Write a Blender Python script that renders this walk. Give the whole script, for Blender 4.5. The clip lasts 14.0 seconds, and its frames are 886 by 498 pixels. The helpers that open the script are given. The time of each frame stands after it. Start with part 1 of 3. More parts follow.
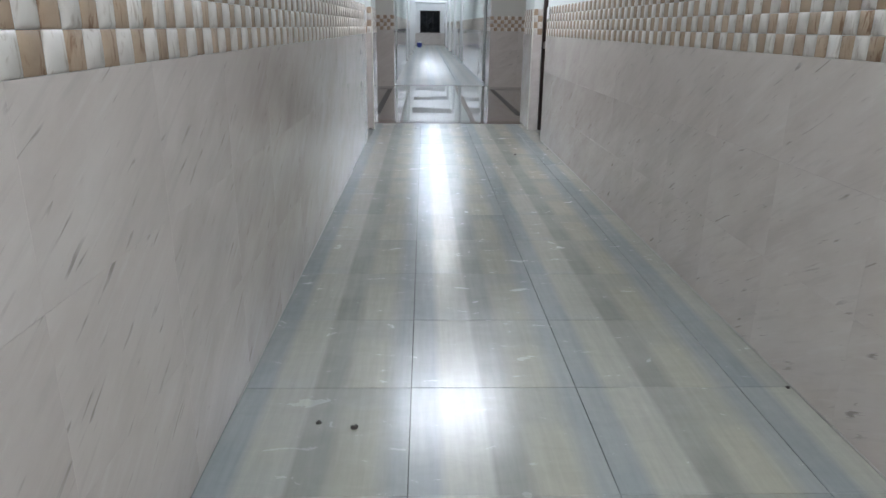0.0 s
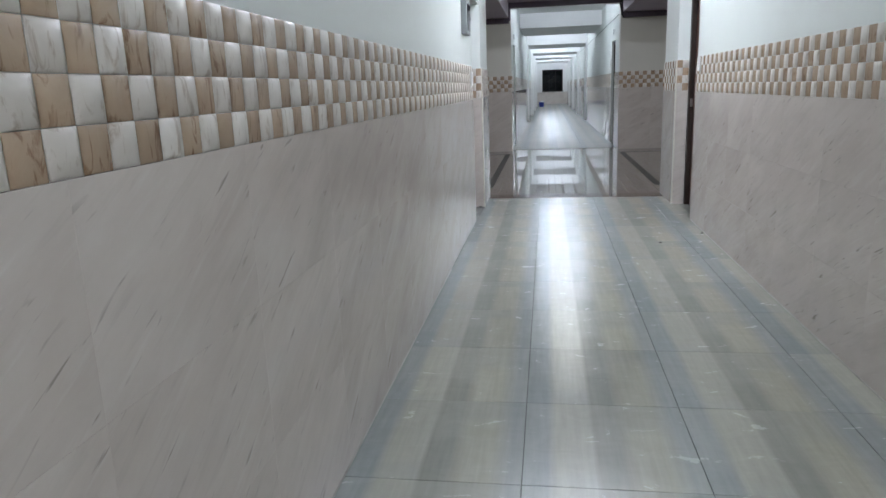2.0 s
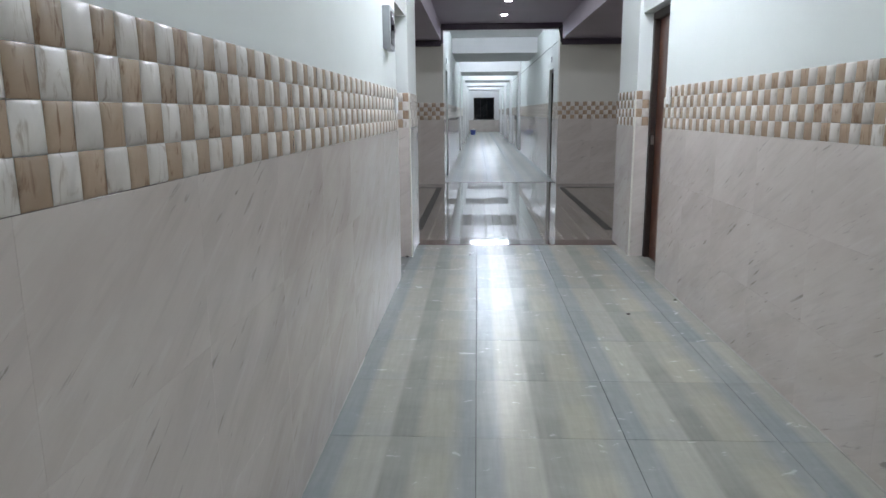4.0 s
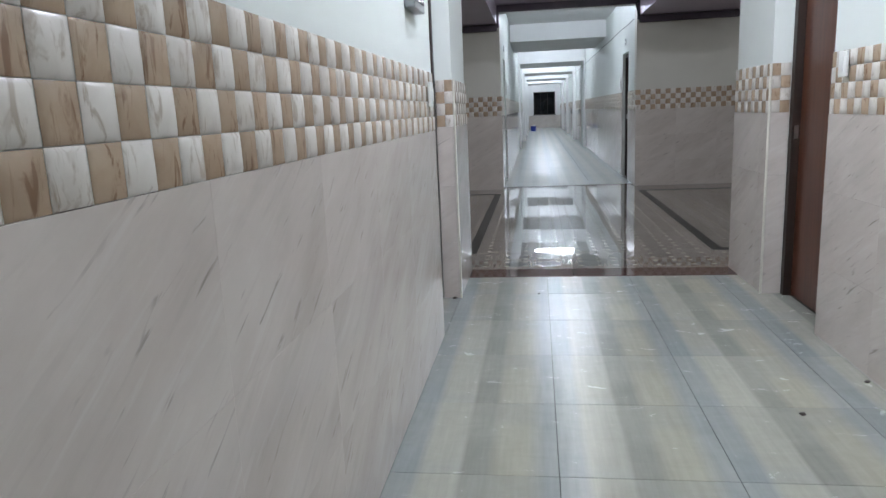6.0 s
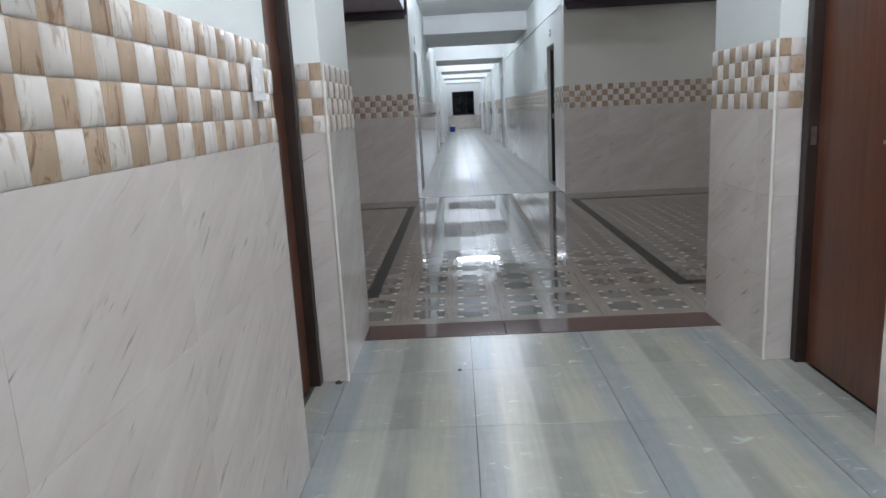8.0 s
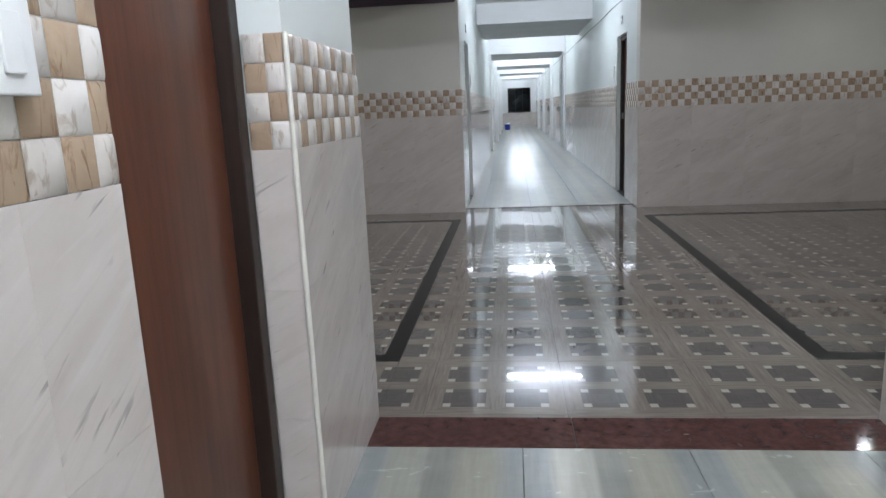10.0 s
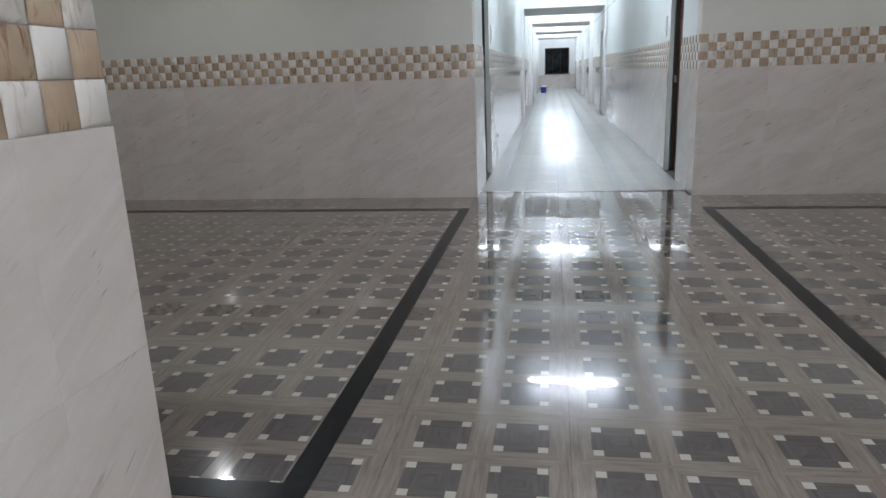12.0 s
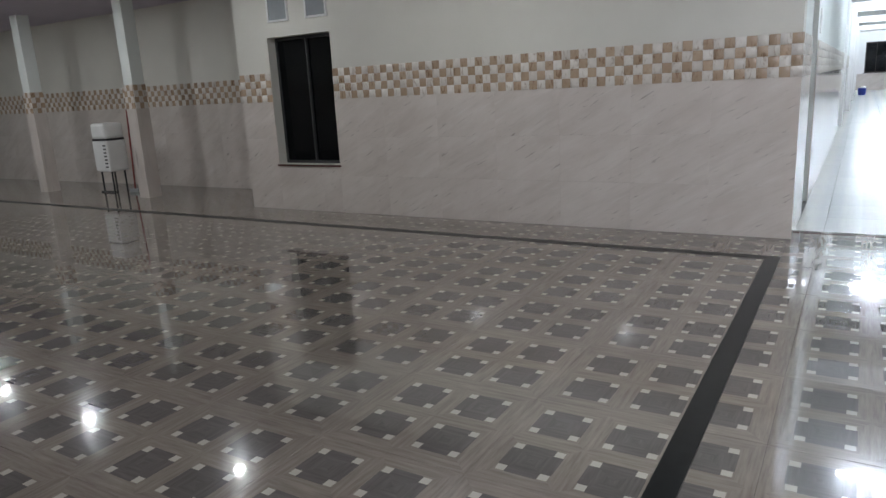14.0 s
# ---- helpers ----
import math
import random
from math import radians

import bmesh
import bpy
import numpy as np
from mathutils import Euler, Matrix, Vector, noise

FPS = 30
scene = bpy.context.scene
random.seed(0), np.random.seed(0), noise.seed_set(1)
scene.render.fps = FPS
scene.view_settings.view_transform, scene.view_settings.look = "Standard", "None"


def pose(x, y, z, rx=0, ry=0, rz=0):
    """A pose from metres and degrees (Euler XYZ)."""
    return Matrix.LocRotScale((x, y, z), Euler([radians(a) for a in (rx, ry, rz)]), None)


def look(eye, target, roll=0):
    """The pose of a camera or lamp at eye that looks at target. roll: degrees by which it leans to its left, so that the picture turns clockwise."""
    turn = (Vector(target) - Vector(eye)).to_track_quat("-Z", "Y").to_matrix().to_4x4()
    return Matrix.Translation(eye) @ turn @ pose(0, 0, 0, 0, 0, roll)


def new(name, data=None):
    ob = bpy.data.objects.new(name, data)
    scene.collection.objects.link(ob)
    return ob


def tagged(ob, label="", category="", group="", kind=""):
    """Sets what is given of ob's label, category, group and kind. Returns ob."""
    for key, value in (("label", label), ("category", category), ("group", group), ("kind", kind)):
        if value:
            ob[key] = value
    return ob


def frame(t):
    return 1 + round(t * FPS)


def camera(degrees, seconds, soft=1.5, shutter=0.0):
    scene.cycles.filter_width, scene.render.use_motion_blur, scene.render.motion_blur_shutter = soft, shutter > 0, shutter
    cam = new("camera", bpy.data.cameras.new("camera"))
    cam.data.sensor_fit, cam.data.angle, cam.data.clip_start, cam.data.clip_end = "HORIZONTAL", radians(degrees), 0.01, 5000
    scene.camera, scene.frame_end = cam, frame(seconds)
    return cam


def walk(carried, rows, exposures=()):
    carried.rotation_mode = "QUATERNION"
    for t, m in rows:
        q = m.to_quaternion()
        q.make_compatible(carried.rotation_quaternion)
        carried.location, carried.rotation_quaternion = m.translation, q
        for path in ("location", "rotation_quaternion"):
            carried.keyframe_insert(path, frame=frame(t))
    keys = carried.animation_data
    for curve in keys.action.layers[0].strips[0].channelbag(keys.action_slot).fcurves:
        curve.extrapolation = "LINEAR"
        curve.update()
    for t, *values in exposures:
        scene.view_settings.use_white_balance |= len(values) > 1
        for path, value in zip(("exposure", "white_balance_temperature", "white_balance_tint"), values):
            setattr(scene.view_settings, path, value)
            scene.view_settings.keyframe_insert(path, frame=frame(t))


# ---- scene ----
cam = camera(66.0, 14.0)
PATH = [
    (0, (0.043, -9.287, 1.248), (0.1, -7.387, 0.627), 0.7),
    (0.5, (0.083, -8.903, 1.263), (-0.078, -6.974, 0.761), -1.3),
    (1, (0.081, -8.562, 1.27), (-0.143, -6.621, 0.848), 0.1),
    (1.5, (0.112, -8.341, 1.265), (-0.025, -6.392, 0.836), -1.3),
    (2, (0.086, -7.891, 1.268), (-0.217, -5.967, 0.811), -2.2),
    (2.5, (0.119, -7.569, 1.267), (-0.135, -5.639, 0.805), -0.5),
    (3, (-0.012, -7.239, 1.276), (-0.353, -5.303, 0.906), -2.2),
    (3.5, (0.046, -6.798, 1.226), (-0.285, -4.874, 0.791), 0.8),
    (4, (0.004, -6.648, 1.288), (-0.096, -4.69, 0.896), -0.5),
    (4.2, (-0.113, -6.56, 1.234), (-0.271, -4.598, 0.88), 0.4),
    (6.3, (-0.051, -4.862, 1.255), (-0.332, -2.925, 0.842), -2.7),
    (6.5, (-0.044, -4.738, 1.254), (-0.235, -2.795, 0.82), -1.8),
    (7, (0.014, -4.36, 1.243), (-0.112, -2.42, 0.775), -2.6),
    (7.5, (0.007, -3.942, 1.24), (0.09, -2.049, 0.599), -0.2),
    (8, (-0.022, -3.597, 1.235), (-0.079, -1.639, 0.834), -3.0),
    (8.5, (-0.042, -3.219, 1.255), (-0.277, -1.269, 0.876), -1.9),
    (10.8, (0.061, -1.698, 1.238), (-0.139, 0.239, 0.782), -2.8),
    (11, (0.091, -1.488, 1.229), (-0.256, 0.422, 0.745), -2.6),
    (11.5, (0.063, -1.138, 1.232), (-0.204, 0.767, 0.687), 0.3),
    (12, (0.123, -0.794, 1.227), (-0.189, 1.116, 0.722), -2.2),
    (12.5, (0.074, -0.474, 1.241), (-0.294, 1.43, 0.75), -2.4),
    (13, (0.07, -0.204, 1.221), (-0.258, 1.733, 0.847), -1.2),
    (13.5, (-0.035, 0.162, 1.215), (-0.743, 1.952, 0.675), -2.9),
    (14, (-0.225, 0.378, 1.22), (-1.245, 2.036, 0.759), -3.1),
]
walk(cam, [(t, look(eye, target, roll)) for t, eye, target, roll in PATH],
     [(0, 0.0), (8.5, 0.0), (11.0, 0.5), (13.0, 0.6), (14.0, 0.9)])

# ---- world and exposure ----
world = bpy.data.worlds.new("world")
scene.world = world
world.use_nodes = True
world.node_tree.nodes["Background"].inputs[0].default_value = (0.01, 0.012, 0.016, 1)
world.node_tree.nodes["Background"].inputs[1].default_value = 0.3

# ---- plan (metres) ----
XL, XR = -0.60, 1.40          # near corridor walls
PL, PR = -0.590, 1.375        # pilasters beside the hall
Y0 = -13.0                    # closed end behind the walker
YH = 0.25                     # near wall of the hall
YF = 5.86                     # far wall of the hall
YS = 6.10                     # sill of the far corridor
FL, FR = -0.595, 1.44          # far corridor walls
YE = 40.0                     # end wall of the far corridor
HL, HR = -15.0, 9.0           # ends of the hall
DADO, BAND = 1.16, 1.46       # top of the marble, top of the check band
CEIL = 3.05
TILE = 0.6
CHK_W, CHK_H = 0.07375, 0.075


# ---- materials ----
def nodes_of(name, rough=0.5, spec=0.5, metal=0.0):
    m = bpy.data.materials.new(name)
    m.use_nodes = True
    nt = m.node_tree
    b = nt.nodes["Principled BSDF"]
    b.inputs["Roughness"].default_value = rough
    b.inputs["Metallic"].default_value = metal
    b.inputs["Specular IOR Level"].default_value = spec
    return m, nt, b


def node(nt, kind, **values):
    n = nt.nodes.new(kind)
    for key, value in values.items():
        n.inputs[key.replace("_", " ")].default_value = value
    return n


def math_node(nt, op, a, b=None):
    n = nt.nodes.new("ShaderNodeMath")
    n.operation = op
    for i, v in enumerate((a, b)):
        if v is None:
            continue
        if isinstance(v, (int, float)):
            n.inputs[i].default_value = v
        else:
            nt.links.new(v, n.inputs[i])
    return n.outputs[0]


def ramp(nt, fac, stops):
    n = nt.nodes.new("ShaderNodeValToRGB")
    while len(n.color_ramp.elements) < len(stops):
        n.color_ramp.elements.new(0.5)
    for e, (p, c) in zip(n.color_ramp.elements, stops):
        e.position = p
        e.color = (*c, 1) if len(c) == 3 else c
    nt.links.new(fac, n.inputs[0])
    return n.outputs[0]


def mix(nt, fac, a, b, blend="MIX"):
    n = nt.nodes.new("ShaderNodeMix")
    n.data_type = "RGBA"
    n.blend_type = blend
    for sock, v in ((n.inputs[0], fac), (n.inputs[6], a), (n.inputs[7], b)):
        if isinstance(v, (int, float)):
            sock.default_value = v
        elif isinstance(v, tuple):
            sock.default_value = (*v, 1)
        else:
            nt.links.new(v, sock)
    return n.outputs[2]


def mapped(nt, coord, scale=(1, 1, 1), rot=(0, 0, 0), shift=None):
    t = nt.nodes.new("ShaderNodeTexCoord") if coord != "position" else nt.nodes.new("ShaderNodeNewGeometry")
    m = nt.nodes.new("ShaderNodeMapping")
    m.inputs["Scale"].default_value = scale
    m.inputs["Rotation"].default_value = rot
    nt.links.new(t.outputs["Position" if coord == "position" else coord], m.inputs[0])
    if shift is not None:
        nt.links.new(shift, m.inputs["Location"])
    return m.outputs[0]


def noise_tex(nt, vec, scale, detail=4.0, rough=0.55, distort=0.0):
    n = node(nt, "ShaderNodeTexNoise", Scale=scale, Detail=detail, Roughness=rough, Distortion=distort)
    nt.links.new(vec, n.inputs["Vector"])
    return n.outputs["Fac"]


def bump(nt, bsdf, height, strength=0.2, distance=0.002):
    n = node(nt, "ShaderNodeBump", Strength=strength, Distance=distance)
    nt.links.new(height, n.inputs["Height"])
    nt.links.new(n.outputs[0], bsdf.inputs["Normal"])


def rand_shift(nt, amount):
    o = nt.nodes.new("ShaderNodeObjectInfo")
    v = nt.nodes.new("ShaderNodeCombineXYZ")
    r = math_node(nt, "MULTIPLY", o.outputs["Random"], amount)
    for i in range(3):
        nt.links.new(r, v.inputs[i])
    return v.outputs[0], o.outputs["Random"]


def plain(name, color, rough=0.6, vary=0.06, scale=3.0, metal=0.0, relief=0.1, spec=0.5):
    m, nt, b = nodes_of(name, rough, spec, metal)
    pos = mapped(nt, "position")
    big = noise_tex(nt, pos, scale)
    fine = noise_tex(nt, pos, scale * 40, 3)
    dark = tuple(c * (1 - 2 * vary) for c in color)
    light = tuple(min(1, c * (1 + vary)) for c in color)
    col = ramp(nt, big, [(0.3, dark), (0.7, light)])
    nt.links.new(mix(nt, 0.12, col, ramp(nt, fine, [(0.3, dark), (0.7, light)]), "MULTIPLY"), b.inputs["Base Color"])
    bump(nt, b, fine, relief, 0.0008)
    return m


def marble(name):
    """Pale glazed marble print with short slanting veins, in each panel's own plane."""
    m, nt, b = nodes_of(name, 0.2, 0.5)
    shift, rnd = rand_shift(nt, 37.0)
    here = mapped(nt, "Object", (1, 1, 1), (0, 0, radians(-29)), shift)

    def stretched(x, y):
        s = nt.nodes.new("ShaderNodeMapping")
        s.inputs["Scale"].default_value = (x, y, 1)
        nt.links.new(here, s.inputs[0])
        return s.outputs[0]
    cloud = noise_tex(nt, stretched(1.2, 3.2), 1.6, 5, 0.6, 0.3)
    base = ramp(nt, cloud, [(0.28, (0.52, 0.464, 0.42)), (0.5, (0.585, 0.53, 0.486)), (0.72, (0.64, 0.588, 0.545))])
    streak = noise_tex(nt, stretched(2.2, 22), 1.5, 4, 0.55, 0.4)
    col = mix(nt, ramp(nt, streak, [(0.3, (0.22,) * 3), (0.44, (0, 0, 0))]), base, (0.40, 0.365, 0.33))
    col = mix(nt, ramp(nt, streak, [(0.58, (0, 0, 0)), (0.74, (0.32,) * 3)]), col, (0.70, 0.68, 0.65))
    vein = noise_tex(nt, stretched(5.0, 42), 1.3, 3, 0.5, 0.6)
    patchy = noise_tex(nt, stretched(3, 3), 2.4, 2)
    dash = math_node(nt, "MULTIPLY", ramp(nt, vein, [(0.30, (1, 1, 1)), (0.37, (0, 0, 0))]), ramp(nt, patchy, [(0.44, (0, 0, 0)), (0.62, (0.65,) * 3)]))
    col = mix(nt, dash, col, (0.22, 0.19, 0.165))
    tint = ramp(nt, rnd, [(0, (0.985,) * 3), (1, (1, 1, 1))])
    nt.links.new(mix(nt, 1.0, col, tint, "MULTIPLY"), b.inputs["Base Color"])
    pos = mapped(nt, "position")
    nt.links.new(ramp(nt, noise_tex(nt, pos, 7, 4), [(0.3, (0.07,) * 3), (0.75, (0.13,) * 3)]), b.inputs["Roughness"])
    bump(nt, b, noise_tex(nt, pos, 5, 2), 0.03, 0.004)
    return m


def check_material(name, dark, mid, light, rough):
    """Onyx-like glaze on the small embossed tiles."""
    m, nt, b = nodes_of(name, rough, 0.55)
    pos = mapped(nt, "position", (1, 1, 1), (0.5, 0, 0))
    veins = mapped(nt, "position", (12, 12, 3.5), (0.35, 0, 0.2))
    a = noise_tex(nt, pos, 14, 5, 0.6, 0.8)
    v = noise_tex(nt, veins, 2.6, 4, 0.6, 1.4)
    col = ramp(nt, a, [(0.2, mid), (0.75, light)])
    col = mix(nt, ramp(nt, v, [(0.34, (0.9,) * 3), (0.45, (0, 0, 0))]), col, dark)
    o = nt.nodes.new("ShaderNodeObjectInfo")
    g = nt.nodes.new("ShaderNodeNewGeometry")
    r = math_node(nt, "FRACT", math_node(nt, "ADD", o.outputs["Random"], g.outputs["Random Per Island"]))
    nt.links.new(mix(nt, 1.0, col, ramp(nt, r, [(0, (0.8, 0.78, 0.76)), (1, (1, 1, 1))]), "MULTIPLY"), b.inputs["Base Color"])
    bump(nt, b, noise_tex(nt, pos, 35, 3), 0.25, 0.002)
    return m


def corridor_tile_material(name, rough, glare):
    """Grey-green tile printed with faded patchwork boards."""
    m, nt, b = nodes_of(name, 0.2, 0.5)
    c = nt.nodes.new("ShaderNodeTexCoord")
    s = nt.nodes.new("ShaderNodeSeparateXYZ")
    nt.links.new(c.outputs["Object"], s.inputs[0])
    info = nt.nodes.new("ShaderNodeObjectInfo")
    u = math_node(nt, "MULTIPLY", s.outputs[0], 1 / TILE)
    v = math_node(nt, "MULTIPLY", s.outputs[1], 1 / TILE)
    # board columns with uneven edges, each cut once across
    v = math_node(nt, "ADD", v, math_node(nt, "MULTIPLY", math_node(nt, "SUBTRACT", info.outputs["Random"], 0.5), 0.3))
    bands = [(0.0, 0.06, 0.30, (0.325, 0.347, 0.345), (0.34, 0.358, 0.35)),
             (0.17, 0.03, 0.12, (0.425, 0.425, 0.38), (0.44, 0.432, 0.375)),
             (0.42, 0.015, 0.42, (0.318, 0.318, 0.282), (0.355, 0.355, 0.315)),
             (0.61, 0.04, 0.66, (0.435, 0.418, 0.345), (0.40, 0.392, 0.338)),
             (0.87, 0.06, 0.55, (0.35, 0.365, 0.355), (0.335, 0.352, 0.345))]
    col = None
    for lo, soft, cut, low, high in bands:
        upper = math_node(nt, "MINIMUM", math_node(nt, "MAXIMUM", math_node(nt, "MULTIPLY", math_node(nt, "SUBTRACT", v, cut - 0.06), 8.0), 0.0), 1.0)
        this = mix(nt, upper, low, high)
        if col is None:
            col = this
        else:
            f = math_node(nt, "MULTIPLY", math_node(nt, "SUBTRACT", u, lo - soft), 0.5 / soft)
            col = mix(nt, math_node(nt, "MAXIMUM", math_node(nt, "MINIMUM", f, 1.0), 0.0), col, this)
    grain = noise_tex(nt, mapped(nt, "position", (45, 3, 1)), 1.0, 4, 0.6)
    col = mix(nt, 0.55, col, ramp(nt, grain, [(0.25, (0.72, 0.74, 0.74)), (0.75, (1, 1, 1))]), "MULTIPLY")
    col = mix(nt, 1.0, col, ramp(nt, info.outputs["Random"], [(0, (0.86, 0.87, 0.88)), (1, (1, 1, 0.99))]), "MULTIPLY")
    smear = noise_tex(nt, mapped(nt, "position", (7, 14, 1)), 1.0, 5, 0.65, 0.8)
    col = mix(nt, 0.12 if glare else 0.4, col, ramp(nt, smear, [(0.3, (0.8, 0.81, 0.8)), (0.65, (1, 1, 1))]), "MULTIPLY")
    # broad floor glare painted in as an even mix towards a pale tone
    if glare:
        col = mix(nt, glare, col, (0.62, 0.64, 0.63))
    nt.links.new(col, b.inputs["Base Color"])
    spread = 0.03 if glare else 0.22
    nt.links.new(ramp(nt, smear, [(0.25, (rough * (1 - spread),) * 3), (0.75, (rough * (1 + spread),) * 3)]), b.inputs["Roughness"])
    bump(nt, b, grain, 0.02, 0.0006)
    return m


def hall_tile_material():
    """Polished wood-print tile: four dark notched squares with cream corner spots."""
    m, nt, b = nodes_of("hall_tile", 0.07, 0.7)
    c = nt.nodes.new("ShaderNodeTexCoord")
    s = nt.nodes.new("ShaderNodeSeparateXYZ")
    nt.links.new(c.outputs["Object"], s.inputs[0])
    g = nt.nodes.new("ShaderNodeNewGeometry")
    info = nt.nodes.new("ShaderNodeObjectInfo")

    def fold(sock):
        f = math_node(nt, "FRACT", math_node(nt, "MULTIPLY", sock, 1 / TILE))
        d = math_node(nt, "ABSOLUTE", math_node(nt, "SUBTRACT", math_node(nt, "MULTIPLY", f, TILE), 0.3))
        return math_node(nt, "ABSOLUTE", math_node(nt, "SUBTRACT", d, 0.136))
    qx, qy = fold(s.outputs[0]), fold(s.outputs[1])
    big = math_node(nt, "MAXIMUM", qx, qy)
    small = math_node(nt, "MINIMUM", qx, qy)
    patch = math_node(nt, "MULTIPLY", math_node(nt, "LESS_THAN", big, 0.094), math_node(nt, "LESS_THAN", small, 0.057))
    dx = math_node(nt, "ABSOLUTE", math_node(nt, "SUBTRACT", qx, 0.074))
    dy = math_node(nt, "ABSOLUTE", math_node(nt, "SUBTRACT", qy, 0.074))
    spot = math_node(nt, "LESS_THAN", math_node(nt, "MAXIMUM", dx, dy), 0.0165)
    gx = noise_tex(nt, mapped(nt, "position", (70, 5, 1)), 1.0, 4, 0.65)
    gy = noise_tex(nt, mapped(nt, "position", (5, 70, 1)), 1.0, 4, 0.65)
    cross = math_node(nt, "GREATER_THAN", qx, qy)
    grain = mix(nt, cross, gy, gx)
    cloud = noise_tex(nt, mapped(nt, "position"), 2.5, 4, 0.6)
    base = ramp(nt, grain, [(0.25, (0.19, 0.16, 0.132)), (0.5, (0.275, 0.238, 0.2)), (0.8, (0.36, 0.32, 0.275))])
    dark = ramp(nt, grain, [(0.25, (0.105, 0.097, 0.09)), (0.8, (0.185, 0.172, 0.158))])
    col = mix(nt, patch, base, dark)
    col = mix(nt, spot, col, (0.56, 0.53, 0.45))
    col = mix(nt, 0.6, col, ramp(nt, cloud, [(0.3, (0.72, 0.7, 0.7)), (0.7, (1, 1, 1))]), "MULTIPLY")
    nt.links.new(mix(nt, 1.0, col, ramp(nt, info.outputs["Random"], [(0, (0.9,) * 3), (1, (1, 1, 1))]), "MULTIPLY"), b.inputs["Base Color"])
    nt.links.new(ramp(nt, cloud, [(0.3, (0.018,) * 3), (0.7, (0.042,) * 3)]), b.inputs["Roughness"])
    b.inputs["Coat Weight"].default_value = 0.3
    b.inputs["Coat Roughness"].default_value = 0.15
    bump(nt, b, noise_tex(nt, mapped(nt, "position"), 5, 2), 0.02, 0.004)
    return m


def wood(name, dark, light, rough=0.35):
    m, nt, b = nodes_of(name, rough, 0.5)
    pos = mapped(nt, "position", (22, 22, 1.2))
    g = noise_tex(nt, pos, 1.6, 6, 0.65, 0.6)
    blot = noise_tex(nt, mapped(nt, "position"), 3, 3)
    col = ramp(nt, g, [(0.3, dark), (0.7, light)])
    nt.links.new(mix(nt, 0.5, col, ramp(nt, blot, [(0.3, (0.65,) * 3), (0.7, (1,) * 3)]), "MULTIPLY"), b.inputs["Base Color"])
    bump(nt, b, g, 0.25, 0.001)
    return m


def glow(name, color, strength):
    m, nt, b = nodes_of(name, 0.4)
    b.inputs["Base Color"].default_value = (0.9, 0.9, 0.9, 1)
    b.inputs["Emission Color"].default_value = (*color, 1)
    b.inputs["Emission Strength"].default_value = strength
    return m


def glass_dark(name):
    m, nt, b = nodes_of(name, 0.08, 0.15)
    nt.links.new(ramp(nt, noise_tex(nt, mapped(nt, "position"), 3), [(0.3, (0.0015, 0.002, 0.0025)), (0.7, (0.004, 0.005, 0.006))]), b.inputs["Base Color"])
    return m


TUBE = 530.0
TUBE_FAR = 230.0
SPOT = 590.0
M_MARBLE = marble("marble_glaze")
M_CREAM = check_material("check_cream", (0.42, 0.35, 0.28), (0.62, 0.58, 0.53), (0.75, 0.715, 0.665), 0.38)
M_BROWN = check_material("check_brown", (0.22, 0.125, 0.07), (0.39, 0.275, 0.185), (0.50, 0.385, 0.275), 0.25)
M_PAINT = plain("wall_paint", (0.74, 0.775, 0.745), 0.55, 0.02, 1.2)
M_HALLPAINT = plain("cream_hall_paint", (0.66, 0.645, 0.585), 0.55, 0.03, 1.2)
M_WHITE = plain("white_paint", (0.78, 0.78, 0.77), 0.6, 0.03, 1.5)
M_LILAC = plain("lilac_ceiling", (0.52, 0.47, 0.56), 0.5, 0.03, 1.5)
M_DARKTRIM = plain("dark_plum_trim", (0.10, 0.075, 0.105), 0.45, 0.1, 4)
M_TILE = corridor_tile_material("corridor_tile", 0.24, 0)
# same tile print, with the far floor's glare put into its colour
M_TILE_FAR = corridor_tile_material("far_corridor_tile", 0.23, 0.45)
M_HALL = hall_tile_material()
M_GROUT = plain("grout", (0.07, 0.068, 0.062), 0.85, 0.15, 8)
M_GROUT_W = plain("wall_grout", (0.42, 0.40, 0.37), 0.8, 0.1, 8)
M_BLACK = plain("black_granite", (0.010, 0.012, 0.012), 0.3, 0.2, 20, spec=0.25)
M_SILL = plain("brown_granite", (0.11, 0.052, 0.045), 0.06, 0.2, 25, relief=0.02)
M_DOOR = wood("door_wood", (0.065, 0.021, 0.011), (0.13, 0.045, 0.023), 0.32)
M_FRAME = wood("frame_wood", (0.014, 0.008, 0.006), (0.034, 0.018, 0.012), 0.5)
M_STEEL = plain("steel", (0.5, 0.5, 0.5), 0.3, 0.05, 10, 1.0)
M_PLASTIC = plain("white_plastic", (0.8, 0.8, 0.78), 0.3, 0.02, 10)
M_BEAD = plain("corner_bead", (0.74, 0.72, 0.64), 0.35, 0.05, 10)
M_GLASS = glass_dark("dark_glass")
M_PANE = plain("pane_glass", (0.32, 0.34, 0.35), 0.06, 0.05, 5)
M_GREYBOX = plain("grey_box", (0.34, 0.36, 0.37), 0.4, 0.08, 8)
M_BLUE = plain("blue_plastic", (0.03, 0.06, 0.35), 0.35, 0.08, 10)
M_RED = plain("red_paint", (0.25, 0.04, 0.03), 0.4, 0.1, 10)
M_CRUMB = plain("dirt", (0.06, 0.05, 0.042), 0.9, 0.2, 60)
M_CABLE = plain("black_cable", (0.03, 0.03, 0.032), 0.5, 0.1, 10)
M_TUBE = glow("tube_glow", (0.815, 0.87, 1.0), TUBE)
M_TUBE_FAR = glow("tube_glow_far", (0.76, 0.85, 1.0), TUBE_FAR)
